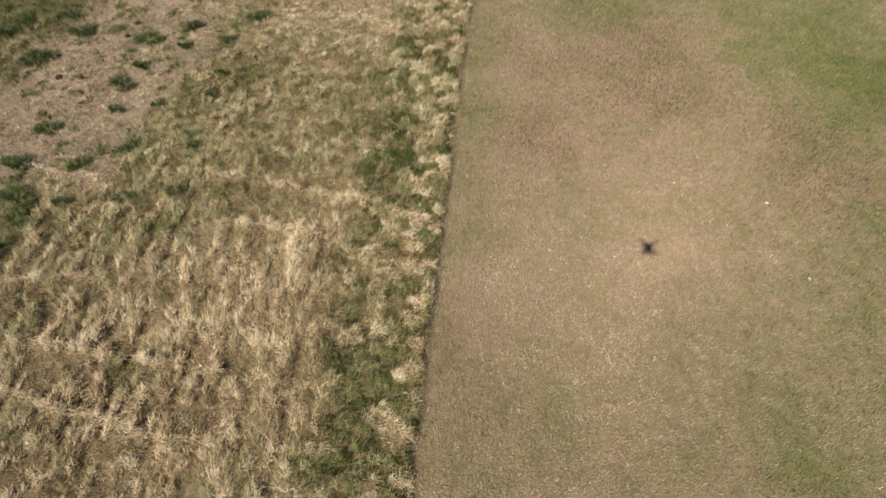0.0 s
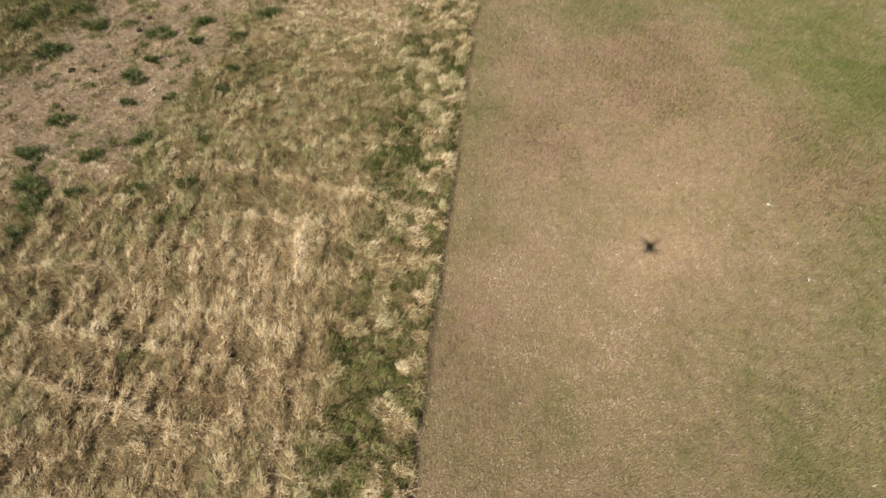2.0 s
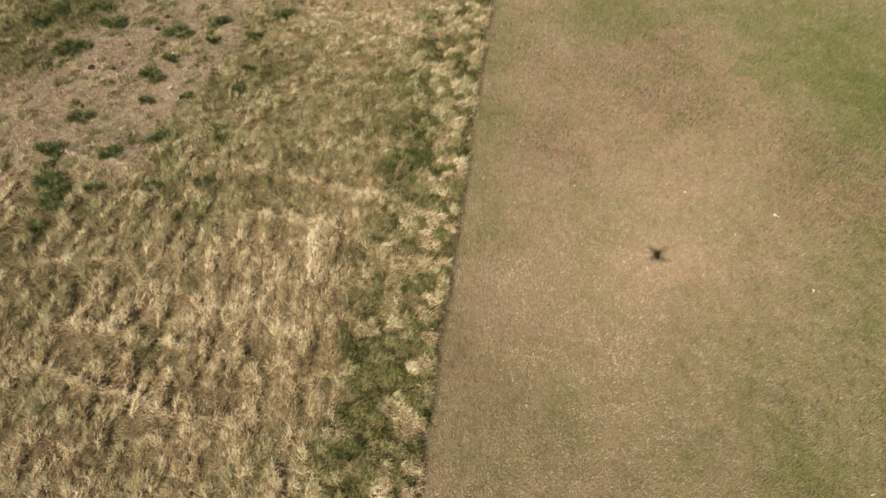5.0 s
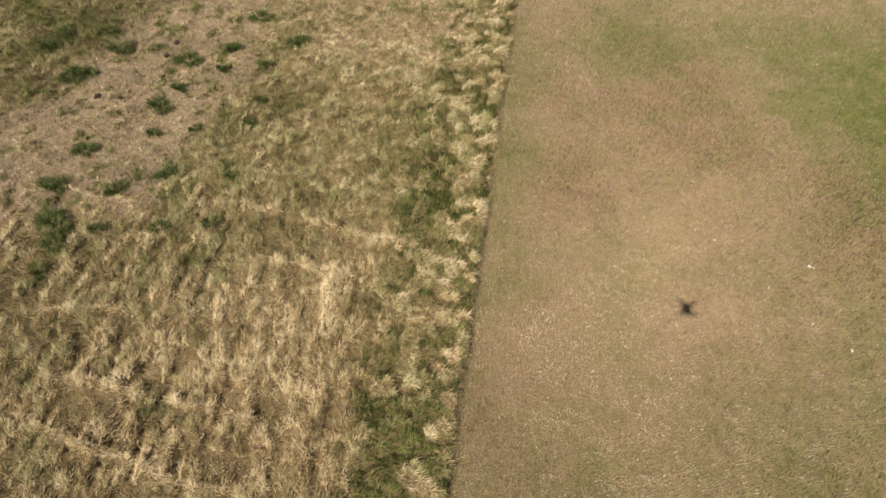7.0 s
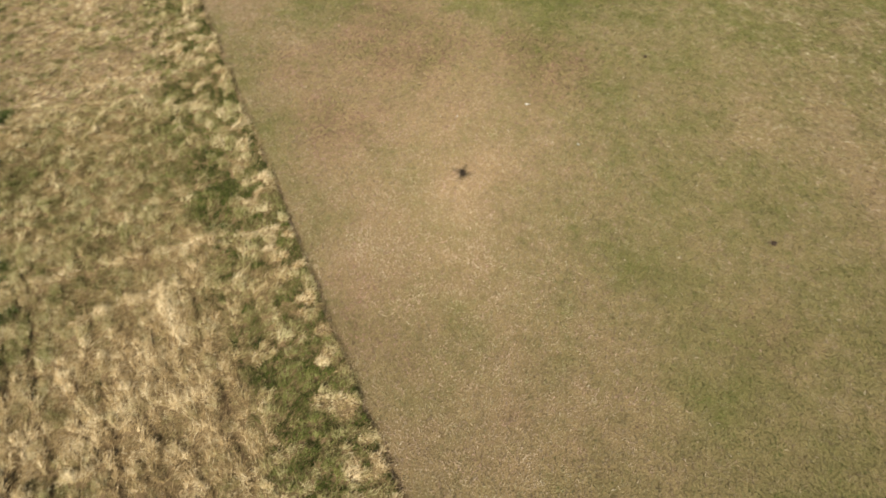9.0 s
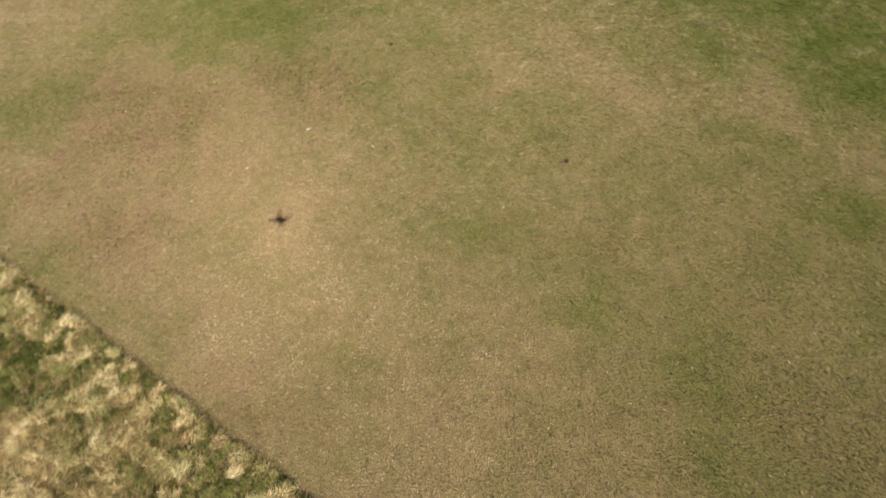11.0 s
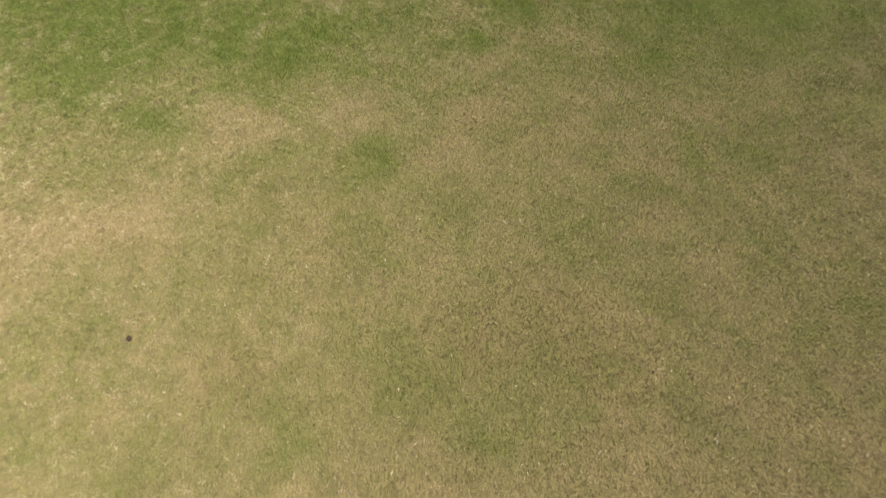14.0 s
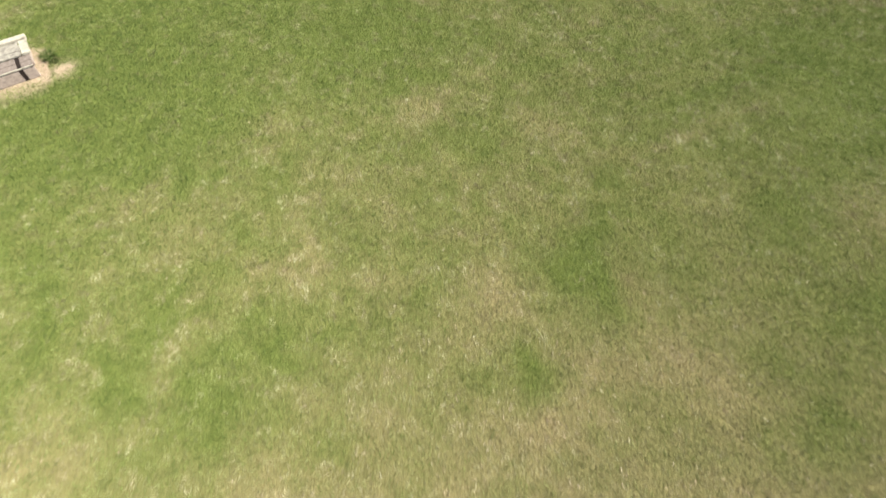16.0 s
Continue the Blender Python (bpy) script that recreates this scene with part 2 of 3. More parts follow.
def bare_at(x, y):
    """Worn soil: round the bench, and in the thin part of the rough grass."""
    u, v = warped(x, y)
    dx, dy = x - BENCH_X, y - BENCH_Y
    bench = step(1.0, 0.75, np.hypot(np.maximum(np.abs(dx - 0.42) - 0.58, 0) / 0.40, np.maximum(np.abs(dy) - 0.85, 0) / 0.22) + 0.35 * (grain(x, y, 0.25, 9) - 0.5))
    thin = step(-6.4, -7.6, u - 0.10 * (v - 6)) * step(4.2, 5.6, v - 0.35 * (u + 9)) * step(-11.2, -10.0, u + 0.3 * (9 - v))
    thin = np.maximum(thin, 0.6 * step(9.2, 10.4, v + 0.15 * u) * step(-1.5, -2.4, u) * step(-9, -8, u))
    worn = patches(x, y, [(BENCH_X + 0.05, BENCH_Y - 1.25, 0.28, 0.8), (BENCH_X + 0.16, BENCH_Y - 1.42, 0.24, 0.8)])
    front = 1 - 0.45 * step(-0.05, -0.25, dx)
    return np.clip(bench * front + 0.85 * thin + worn, 0, 1)


def lawn_vigour(x, y):
    u, v = warped(x, y)
    far = 0.21 + 0.26 * step(0.5, 6, u - 0.35 * v) + 0.36 * step(11, 22, u - 0.35 * v)
    base = far + 0.10 * step(0.0, -0.5, x) * step(3, 6, y) + patches(u, v, GREEN_NEAR) + patches(u, v, GREEN_MIDDLE) + patches(u, v, GREEN_FAR) - patches(u, v, DRY_AND_GLOW_SPOTS)
    return np.clip(base + 0.22 * (grain(x, y, 0.9, 11) - 0.5) + 0.24 * (grain(x, y, 0.28, 12) - 0.5), 0, 1)


def rusted(x, y):
    """How far the dead turf has gone reddish brown."""
    u, v = warped(x, y)
    return np.clip(patches(u, v, RUST_NEAR) + patches(u, v, RUST_FAR) + 0.1 * patches(u, v, [(3.0, 7.6, 3.6, 1.0)]), 0, 1)


ROUGH_GREEN = [(-1.6, 1.7, 0.75, 0.6), (-1.9, 1.0, 0.6, 0.5), (-1.5, 2.6, 0.7, 0.55), (-1.0, 3.5, 0.4, 0.35), (-2.2, 3.6, 0.4, 0.3), (-1.0, 4.8, 0.4, 0.3),
               (-2.1, 6.2, 0.5, 0.4), (-2.0, 7.5, 0.5, 0.3), (-8.3, 4.0, 1.2, 0.08), (-11.2, 10.6, 1.6, 0.3), (-7.2, 7.0, 0.6, 0.2), (-6.0, 8.6, 0.8, 0.15),
               (-5.4, 2.2, 0.25, 0.5), (-3.5, 1.0, 0.3, 0.4), (-5.0, 7.6, 1.2, 0.06), (-6.9, 10.6, 0.6, 0.4), (-6.2, 4.6, 0.9, 0.22), (-3.0, 8.0, 1.6, 0.12)]


def rough_vigour(x, y):
    u, v = warped(x, y)
    base = 0.12 + 0.24 * step(3.5, 7.5, v) + 0.12 * step(-5.6, -7.0, u) + patches(u, v, ROUGH_GREEN) + 0.25 * step(0, -3, v)
    return np.clip(base + 0.35 * (grain(x, y, 0.6, 21) - 0.5), 0, 1)


def cells(x, y, size, seed):
    """Uneven cells about that wide: how near the point is to its cell's middle (0) or border (1), the cell's column and row, and two random numbers of the cell."""
    u, v = x / size, y / size
    i, j = np.floor(u), np.floor(v)
    first, second = np.full(len(u), 9.0), np.full(len(u), 9.0)
    ci, cj = i.copy(), j.copy()
    for a in (-1, 0, 1):
        for b in (-1, 0, 1):
            px, py = i + a + 0.1 + 0.8 * lattice(i + a, j + b, seed), j + b + 0.1 + 0.8 * lattice(i + a, j + b, seed + 1)
            d = np.hypot(px - u, py - v)
            near = d < first
            second = np.where(near, first, np.minimum(second, d))
            first[near], ci[near], cj[near] = d[near], i[near] + a, j[near] + b
    return first / np.maximum(second, 1e-6), ci, cj, lattice(ci, cj, seed + 2), lattice(ci, cj, seed + 3)


def locks(x, y):
    """The locks into which the long grass has fallen; wider than deep along the margin and in the north, long across it in the rest."""
    wide = np.maximum(step(-2.6, -2.1, x), step(6.2, 7.4, y))
    bx = x + 0.16 * (grain(x, y, 0.35, 23) - 0.5)
    by = y + 0.16 * (grain(x, y, 0.35, 24) - 0.5)
    near, _, _, ra, rb = cells(np.where(wide > 0.5, bx / 1.2 + 40, bx), np.where(wide > 0.5, by * 1.15, by / 1.3), 0.19, 25)
    return near, ra, rb


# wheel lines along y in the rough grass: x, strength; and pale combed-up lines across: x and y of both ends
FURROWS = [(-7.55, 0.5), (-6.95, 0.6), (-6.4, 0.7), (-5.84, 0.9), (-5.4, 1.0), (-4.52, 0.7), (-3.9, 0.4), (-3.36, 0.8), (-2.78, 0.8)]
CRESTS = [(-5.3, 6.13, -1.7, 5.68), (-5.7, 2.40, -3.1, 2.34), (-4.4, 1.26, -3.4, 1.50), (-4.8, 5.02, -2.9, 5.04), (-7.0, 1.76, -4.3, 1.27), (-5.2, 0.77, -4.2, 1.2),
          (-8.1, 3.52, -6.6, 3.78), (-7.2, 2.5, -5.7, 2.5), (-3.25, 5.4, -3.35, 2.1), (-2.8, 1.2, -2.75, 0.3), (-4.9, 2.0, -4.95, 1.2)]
# bleached straw lying in the green margin: x, y, radius, strength
PALE_LOCKS = [(-1.12, 1.72, 0.24, 1.0), (-1.4, 1.95, 0.16, 0.9), (-0.98, 3.1, 0.17, 1.0), (-1.2, 2.6, 0.16, 0.9), (-1.0, 4.55, 0.14, 0.9), (-1.02, 3.75, 0.12, 0.9), (-0.98, 5.3, 0.12, 0.8), (-1.35, 0.75, 0.2, 0.8)]


def swath(x, y):
    """What the last cut left in the rough grass: sunken wheel lines and pale combed-up lines across, both broken."""
    wob = 0.16 * (grain(x, y, 0.5, 31) - 0.5) + 0.10 * (grain(x, y, 0.17, 36) - 0.5)
    furrow, crest = np.zeros(len(x)), np.zeros(len(x))
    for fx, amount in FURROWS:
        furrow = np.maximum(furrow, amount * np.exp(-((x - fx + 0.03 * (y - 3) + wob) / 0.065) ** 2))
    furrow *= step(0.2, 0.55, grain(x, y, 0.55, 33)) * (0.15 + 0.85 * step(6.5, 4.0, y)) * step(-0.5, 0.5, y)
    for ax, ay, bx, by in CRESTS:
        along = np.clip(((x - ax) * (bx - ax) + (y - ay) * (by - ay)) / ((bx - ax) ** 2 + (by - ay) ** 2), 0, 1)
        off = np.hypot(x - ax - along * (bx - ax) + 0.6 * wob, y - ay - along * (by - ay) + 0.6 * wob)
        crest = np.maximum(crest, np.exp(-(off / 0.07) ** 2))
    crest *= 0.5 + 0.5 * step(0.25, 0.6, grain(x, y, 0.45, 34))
    return crest, furrow


def canopy(x, y):
    """How high the fallen grass is heaped."""
    near, ra, rb = locks(x, y)
    crest, furrow = swath(x, y)
    return (0.05 + 0.09 * (0.25 + 0.75 * ra) * step(1.0, 0.4, near) * (1 + 0.8 * step(0, -3, y)) + 0.06 * grain(x, y, 0.33, 37) + 0.10 * crest) * (1 - 0.7 * furrow)


def ground_height(x, y):
    lawn = 0.16 * (grain(x, y, 7.0, 51) - 0.5) + 0.03 * (grain(x, y, 1.3, 52) - 0.5) + 0.012 * (grain(x, y, 0.3, 53) - 0.5)
    height = lawn * step(400, 60, np.hypot(x, y))
    west = np.flatnonzero((x < EDGE + 0.05) & (np.hypot(x, y) < 60))
    if len(west):
        a, b = x[west], y[west]
        heap = canopy(a, b) * (1 - 0.8 * bare_at(a, b)) + 0.05 * grain(a, b, 0.6, 54)
        height[west] += step(0.05, -0.15, a - EDGE) * heap * step(60, 30, np.hypot(a, b))
    return height


def sheet(name, verts, faces, mat, **values):
    """A mesh object from arrays; values: attributes, one number a face or, where there are as many as vertices, a vertex."""
    mesh = bpy.data.meshes.new(name)
    n, k = faces.shape
    mesh.vertices.add(len(verts))
    mesh.vertices.foreach_set("co", np.ascontiguousarray(verts, dtype=np.float32).ravel())
    mesh.loops.add(n * k)
    mesh.loops.foreach_set("vertex_index", np.ascontiguousarray(faces, dtype=np.int32).ravel())
    mesh.polygons.add(n)
    mesh.polygons.foreach_set("loop_start", np.arange(0, n * k, k, dtype=np.int32))
    mesh.polygons.foreach_set("loop_total", np.full(n, k, dtype=np.int32))
    for key, v in values.items():
        a = mesh.attributes.new(key, "FLOAT", "POINT" if len(v) == len(verts) else "FACE")
        a.data.foreach_set("value", np.ascontiguousarray(v, dtype=np.float32))
    mesh.update(calc_edges=True)
    mesh.materials.append(mat)
    return mesh


def blades(name, x, y, z, length, width, azimuth, lean, vigour, tone, rust, mat):
    """Straight one-faced blades."""
    n = len(x)
    c, s = np.cos(azimuth), np.sin(azimuth)
    flat, up = np.sin(lean) * length, np.cos(lean) * length
    v = np.empty((n, 3, 3))
    v[:, 0] = np.stack((x - s * width / 2, y + c * width / 2, z), 1)
    v[:, 1] = np.stack((x + s * width / 2, y - c * width / 2, z), 1)
    v[:, 2] = np.stack((x + c * flat, y + s * flat, z + up), 1)
    return sheet(name, v.reshape(-1, 3), np.arange(n * 3).reshape(n, 3), mat, vigour=vigour, tone=tone, rust=rust)


def bent_blades(name, x, y, z, length, width, azimuth, lean, droop, vigour, tone, mat):
    """Blades with a bend: upright to the middle, then drooping."""
    n = len(x)
    c, s = np.cos(azimuth), np.sin(azimuth)
    l2 = length * 0.5
    mx, mz = np.sin(lean) * l2, np.cos(lean) * l2
    tx, tz = mx + np.sin(lean + droop) * l2, mz + np.cos(lean + droop) * l2
    v = np.empty((n, 4, 3))
    v[:, 0] = np.stack((x, y, z), 1)
    v[:, 1] = np.stack((x + c * mx - s * width / 2, y + s * mx + c * width / 2, z + mz), 1)
    v[:, 3] = np.stack((x + c * mx + s * width / 2, y + s * mx - c * width / 2, z + mz), 1)
    v[:, 2] = np.stack((x + c * tx, y + s * tx, np.maximum(z + tz, z + 0.01)), 1)
    i = np.arange(n)[:, None] * 4
    f = np.concatenate((i + (0, 1, 3), i + (1, 2, 3)), 1).reshape(-1, 3)
    return sheet(name, v.reshape(-1, 3), f, mat, vigour=np.repeat(vigour, 2), tone=np.repeat(tone, 2))


def part(name, bm, mat, parent=None, label="", bevel=0.0):
    """Links a bmesh as one mesh object under a thing or a part."""
    if bevel:
        bmesh.ops.bevel(bm, geom=bm.edges[:], offset=bevel, segments=2, affect="EDGES", profile=0.6)
    mesh = bpy.data.meshes.new(name)
    bm.to_mesh(mesh)
    bm.free()
    mesh.materials.append(mat)
    ob = new(name, mesh)
    ob.parent = parent
    if label:
        ob["label"] = label
    return ob


def box(x0, x1, y0, y1, z0, z1, bm=None):
    bm = bm or bmesh.new()
    m = Matrix.Translation(((x0 + x1) / 2, (y0 + y1) / 2, (z0 + z1) / 2)) @ Matrix.Diagonal((x1 - x0, y1 - y0, z1 - z0, 1))
    bmesh.ops.create_cube(bm, size=1, matrix=m)
    return bm


# ---- the ground ----
def spread(lo, hi, fine, far):
    """Grid lines: fine between lo and hi, then ever wider out to far."""
    inner = list(np.arange(lo, hi + fine, fine))
    out, d, gap = [], 0.0, fine
    while inner[-1] + d < far:
        gap *= 1.5
        d += gap
        out.append(d)
    return np.array([inner[0] - d for d in reversed(out)] + inner + [inner[-1] + d for d in out])


def build_ground():
    gx = np.concatenate((spread(-15.5, EDGE + 0.3, 0.08, 2500)[:], []))
    west = gx[gx <= EDGE + 0.3]
    east = spread(EDGE + 0.6, 32.0, 0.3, 2500)
    gx = np.concatenate((west, east[east >= EDGE + 0.6]))
    gy = spread(-12.0, 17.0, 0.1, 2500)
    x, y = np.meshgrid(gx, gy)
    x, y = x.ravel(), y.ravel()
    w, h = len(gx), len(gy)
    i = (np.arange(h - 1)[:, None] * w + np.arange(w - 1)).ravel()
    f = np.stack((i, i + 1, i + 1 + w, i + w), 1)
    rough = step(0.1, -0.1, x - EDGE)
    green = lawn_vigour(x, y) * (1 - rough) + rough * 0.6 * rough_vigour(x, y)
    mesh = sheet("ground", np.stack((x, y, ground_height(x, y)), 1), f, GROUND, vigour=green, litter=rough, bare=bare_at(x, y))
    mesh.polygons.foreach_set("use_smooth", np.ones(len(mesh.polygons), dtype=bool))
    return tagged(new("ground", mesh), "dry turf and bare soil under the grass of a wide field", "ground", kind="structure")


build_ground()

# the stretch of the field that is grown with single blades
FIELD = [(-0.9, 17.0), (3.0, 20.0), (10.0, 18.0), (14.5, 13.0), (28.6, -2.6), (18.2, -24.6), (6.0, -20.6), (-0.9, -13.5)]
BEHIND_BENCH = [(21.0, 7.2), (27.0, 3.4), (31.0, -0.5), (29.6, -4.0), (28.4, -2.4)]


def inside(x, y, corners):
    """Whether points lie inside a convex outline, given clockwise."""
    ok = np.ones(len(x), dtype=bool)
    for (ax, ay), (bx, by) in zip(corners, corners[1:] + corners[:1]):
        ok &= (bx - ax) * (y - ay) - (by - ay) * (x - ax) <= 0
    return ok


def build_lawn():
    rng = np.random.default_rng(3)
    n = 3050000
    x, y = rng.uniform(-1.0, 31.0, n), rng.uniform(-24.6, 20.0, n)
    k = inside(x, y, FIELD) | inside(x, y, BEHIND_BENCH)
    x, y = x[k], y[k]
    k = (x > edge_at(y)) & (rng.random(len(x)) > 0.9 * bare_at(x, y))
    x, y = x[k], y[k]
    n = len(x)
    v = lawn_vigour(x, y)
    clump = grain(x, y, 0.075, 61)
    fleck = cells(x, y, 0.04, 64)
    # the turf grows in coarser tufts east of the dead patch
    even = 1 - 0.75 * step(1.0, 6.0, x - 0.9 * y)
    out = x - 0.9 * y > 1
    coarse = np.zeros((2, n))
    coarse[:, out] = np.array(cells(x[out], y[out], 0.08, 96)[3:]) - 0.5
    coarse *= step(1, 6, x - 0.9 * y) * (0.6 + 0.4 * step(8, 14, x))
    tone = np.clip(0.45 + 0.30 * (clump - 0.5) + 0.36 * even * (fleck[3] - 0.5) + 0.7 * coarse[0] + 0.18 * (grain(x, y, 0.5, 62) - 0.5) + 0.07 * rng.standard_normal(n) + patches(x, y, [(0.17, 4.5, 0.3, 0.35), (0.45, 4.85, 0.2, 0.3)]) - 0.22 * np.minimum(rusted(x, y), 1) - patches(x, y, [(2.0, -5.0, 4.0, 0.17), (22.5, -2.5, 3.5, 0.26), (25.0, -4.5, 3.0, 0.15), (4.2, -4.0, 2.6, 0.14), (3.5, 9.6, 2.8, 0.13), (7.5, 9.0, 2.5, 0.1), (12.5, -20.0, 5.0, -0.22)]) + 0.6 * step(9, 16, x) * (grain(x, y, 0.2, 67) - 0.5) + 0.42 * step(-7, 3, x - 0.9 * y) * (grain(x, y, 0.115, 83) - 0.5), 0, 1)
    flecks = rng.random(n) < 0.0028 * step(0.95, 0.45, v)
    tone[flecks] = np.clip(0.72 + 0.14 * rng.standard_normal(flecks.sum()), 0, 1)
    green = np.clip((v + 0.36 * (grain(x, y, 0.11, 63) - 0.5) + 0.34 * even * (fleck[4] - 0.5) + 0.55 * coarse[1] + (0.15 + 0.8 * step(9, 16, x)) * (grain(x, y, 0.24, 66) - 0.5) + 0.05 * rng.standard_normal(n) - 0.12) * 1.25, 0, 1)
    green += 0.2 * step(7, 14, x) * (0.2 + 0.78 * v - green)
    green[flecks] = 0
    # small dark specks where the turf has died
    tone = np.where((grain(x, y, 0.05, 69) > 0.86) & (grain(x, y, 0.6, 70) > 0.5) & (x < 9), 0.3 * tone, tone)
    rust = np.clip(rusted(x, y) + 0.06 + step(16, 8, x) * (0.4 * (grain(x, y, 0.4, 65) - 0.5) + 0.9 * ((7.31 * fleck[3]) % 1 - 0.5)), 0, 1)
    length = (0.054 + 0.040 * rng.random(n)) * (0.85 + 0.3 * v) * (1 - 0.28 * step(1.0, 6.0, x - 0.9 * y))
    width = 0.007 + 0.008 * rng.random(n)
    azimuth = 6.283 * rng.random(n)
    lean = radians(4) + radians(44) * rng.random(n) ** 1.2
    # loose cut straws lying on top
    length[flecks], width[flecks], lean[flecks] = 0.075, 0.012, radians(80)
    rise = np.where(flecks, 0.03, -0.004)
    mesh = blades("lawn_grass", x, y, ground_height(x, y) + rise, length, width, azimuth, lean, green, tone, rust, LAWN)
    return tagged(new("lawn_grass", mesh), "short mown grass, patchy green and dried brown", "grass", kind="stuff")


build_lawn()


def in_rough(x, y):
    """The stretch of the rough grass that is grown: along the edge and west of it, narrowing to the south."""
    return (x < edge_at(y) - 0.03) & (x > np.where(y > -0.8, -8.4 - 0.58 * (y + 0.8), -4.2))


def build_rough():
    rng = np.random.default_rng(5)

    def field(count):
        x, y = rng.uniform(-16.0, EDGE, count), rng.uniform(-12.0, 16.5, count)
        k = in_rough(x, y)
        return x[k], y[k]

    # fallen and leaning stems, lock by lock
    x, y = field(2150000)
    bare = bare_at(x, y)
    k = rng.random(len(x)) > 0.85 * bare * step(0.35, 0.6, grain(x, y, 0.3, 94) + 0.25 * grain(x, y, 0.1, 95))
    x, y, bare = x[k], y[k], bare[k]
    n = len(x)
    near, ra, rb = locks(x, y)
    strand = cells(x, y, 0.036, 71)
    crest, furrow = swath(x, y)
    south, north = step(0, -3, y), step(6.0, 7.6, y)
    margin = step(-2.7, -2.1, x + 0.25 * (grain(x, y, 0.5, 75) - 0.5)) * (1 - 0.4 * south)
    # the way a lock has fallen: across the cut in the open, over the lawn along the margin, sideways in the north
    fall = radians(72) + 1.1 * (grain(x, y, 0.9, 72) - 0.5) + 1.9 * (rb - 0.5) + 3.1416 * (ra < 0.3)
    fall += (radians(-28) + 1.6 * (rb - 0.5) - fall) * margin
    fall += (0.9 * (rb - 0.5) + 3.1416 * (ra < 0.5) - fall) * north
    azimuth = fall + 2.2 * (strand[3] - 0.5) + 0.7 * rng.standard_normal(n)
    v = rough_vigour(x, y) - 0.3 * crest + 0.12 * furrow + 0.30 * (rb - 0.5) + 0.35 * (strand[4] - 0.5) + 0.3 * (grain(x, y, 0.22, 22) - 0.5)
    # along the margin dark green, olive and bleached locks stand side by side
    worn = np.clip(patches(x, y, PALE_LOCKS), 0, 1)
    dark, pale = step(0.42, 0.30, ra), np.maximum(step(0.66, 0.80, ra) * (0.4 + 0.3 * step(-1.7, -1.2, x)), step(0.3, 0.6, worn))
    v += margin * (0.16 + 0.38 * dark * (1 - pale) - 0.75 * pale * (0.6 + 0.4 * step(0.2, 0.5, worn)))
    thin = bare > 0.02
    tuftlet = cells(x[thin], y[thin], 0.3, 91)
    sprout = np.zeros(n)
    sprout[thin] = step(0.55, 0.66, tuftlet[3]) * step(0.75, 0.5, tuftlet[0])
    v = np.clip(v + 0.08 * rng.standard_normal(n) + bare * (0.8 * sprout - 0.2 + 0.5 * (grain(x, y, 0.9, 92) - 0.5)), 0, 1)
    lush = step(0.45, 0.75, v)
    # minus furrow: shade of the sunken wheel lines, put into the stems' tone
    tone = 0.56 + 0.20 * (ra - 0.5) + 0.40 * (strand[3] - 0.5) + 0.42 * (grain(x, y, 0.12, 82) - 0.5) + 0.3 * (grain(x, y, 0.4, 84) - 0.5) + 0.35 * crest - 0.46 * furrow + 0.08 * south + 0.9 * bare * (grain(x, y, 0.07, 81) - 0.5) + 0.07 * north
    tone = tone + margin * (0.10 * pale - 0.16 * dark * (1 - pale)) + 0.16 * rng.standard_normal(n)
    tone = np.clip(np.where(rng.random(n) < 0.10, tone + 0.35, tone), 0, 1)
    length = (0.07 + 0.085 * rng.random(n)) * (0.8 + 0.3 * ra) * (1 - 0.5 * bare * (1 - 0.6 * lush)) * (1 - 0.4 * furrow)
    lean = np.clip(radians(34) + radians(36) * rng.random(n) * (1 - 0.4 * lush) - radians(12) * lush + radians(10) * rng.standard_normal(n), 0.05, 1.35)
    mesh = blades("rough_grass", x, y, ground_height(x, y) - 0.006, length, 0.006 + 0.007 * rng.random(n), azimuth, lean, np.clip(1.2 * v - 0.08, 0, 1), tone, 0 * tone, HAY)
    tagged(new("rough_grass", mesh), "long straw-coloured uncut grass with green growth in it", "grass", kind="stuff")
    # flat litter beneath them
    x, y = field(150000)
    n = len(x)
    sets = [(x, y, ground_height(x, y) - 0.002, 0.07 + 0.09 * rng.random(n), 0.006 + 0.008 * rng.random(n), 3.0 * (grain(x, y, 0.5, 77) - 0.5) + 1.2 * rng.standard_normal(n),
                 radians(62) + radians(22) * rng.random(n), radians(30) * rng.random(n), np.clip(rough_vigour(x, y) - 0.15 + 0.15 * rng.standard_normal(n), 0, 1),
                 np.clip(0.42 + 0.5 * (grain(x, y, 0.2, 78) - 0.5) + 0.18 * rng.standard_normal(n), 0, 1))]
    # pale straw combed up along the cross lines
    x, y = field(600000)
    k = (swath(x, y)[0] > 0.45) & (bare_at(x, y) < 0.3) & (y > 0)
    x, y = x[k], y[k]
    n = len(x)
    sets.append((x, y, ground_height(x, y) + 0.03 + 0.04 * rng.random(n), 0.08 + 0.08 * rng.random(n), 0.004 + 0.004 * rng.random(n), -0.05 + 3.1416 * (rng.random(n) < 0.5) + 0.6 * rng.standard_normal(n),
                 radians(60) + radians(25) * rng.random(n), radians(30) * rng.random(n), np.clip(0.08 * rng.standard_normal(n), 0, 1), np.clip(0.74 + 0.16 * rng.standard_normal(n), 0, 1)))
    mesh = bent_blades("straw_litter", *[np.concatenate(c) for c in zip(*sets)], HAY)
    tagged(new("straw_litter", mesh), "dead straw lying under the long grass and across it in lines", "straw", kind="stuff")


build_rough()


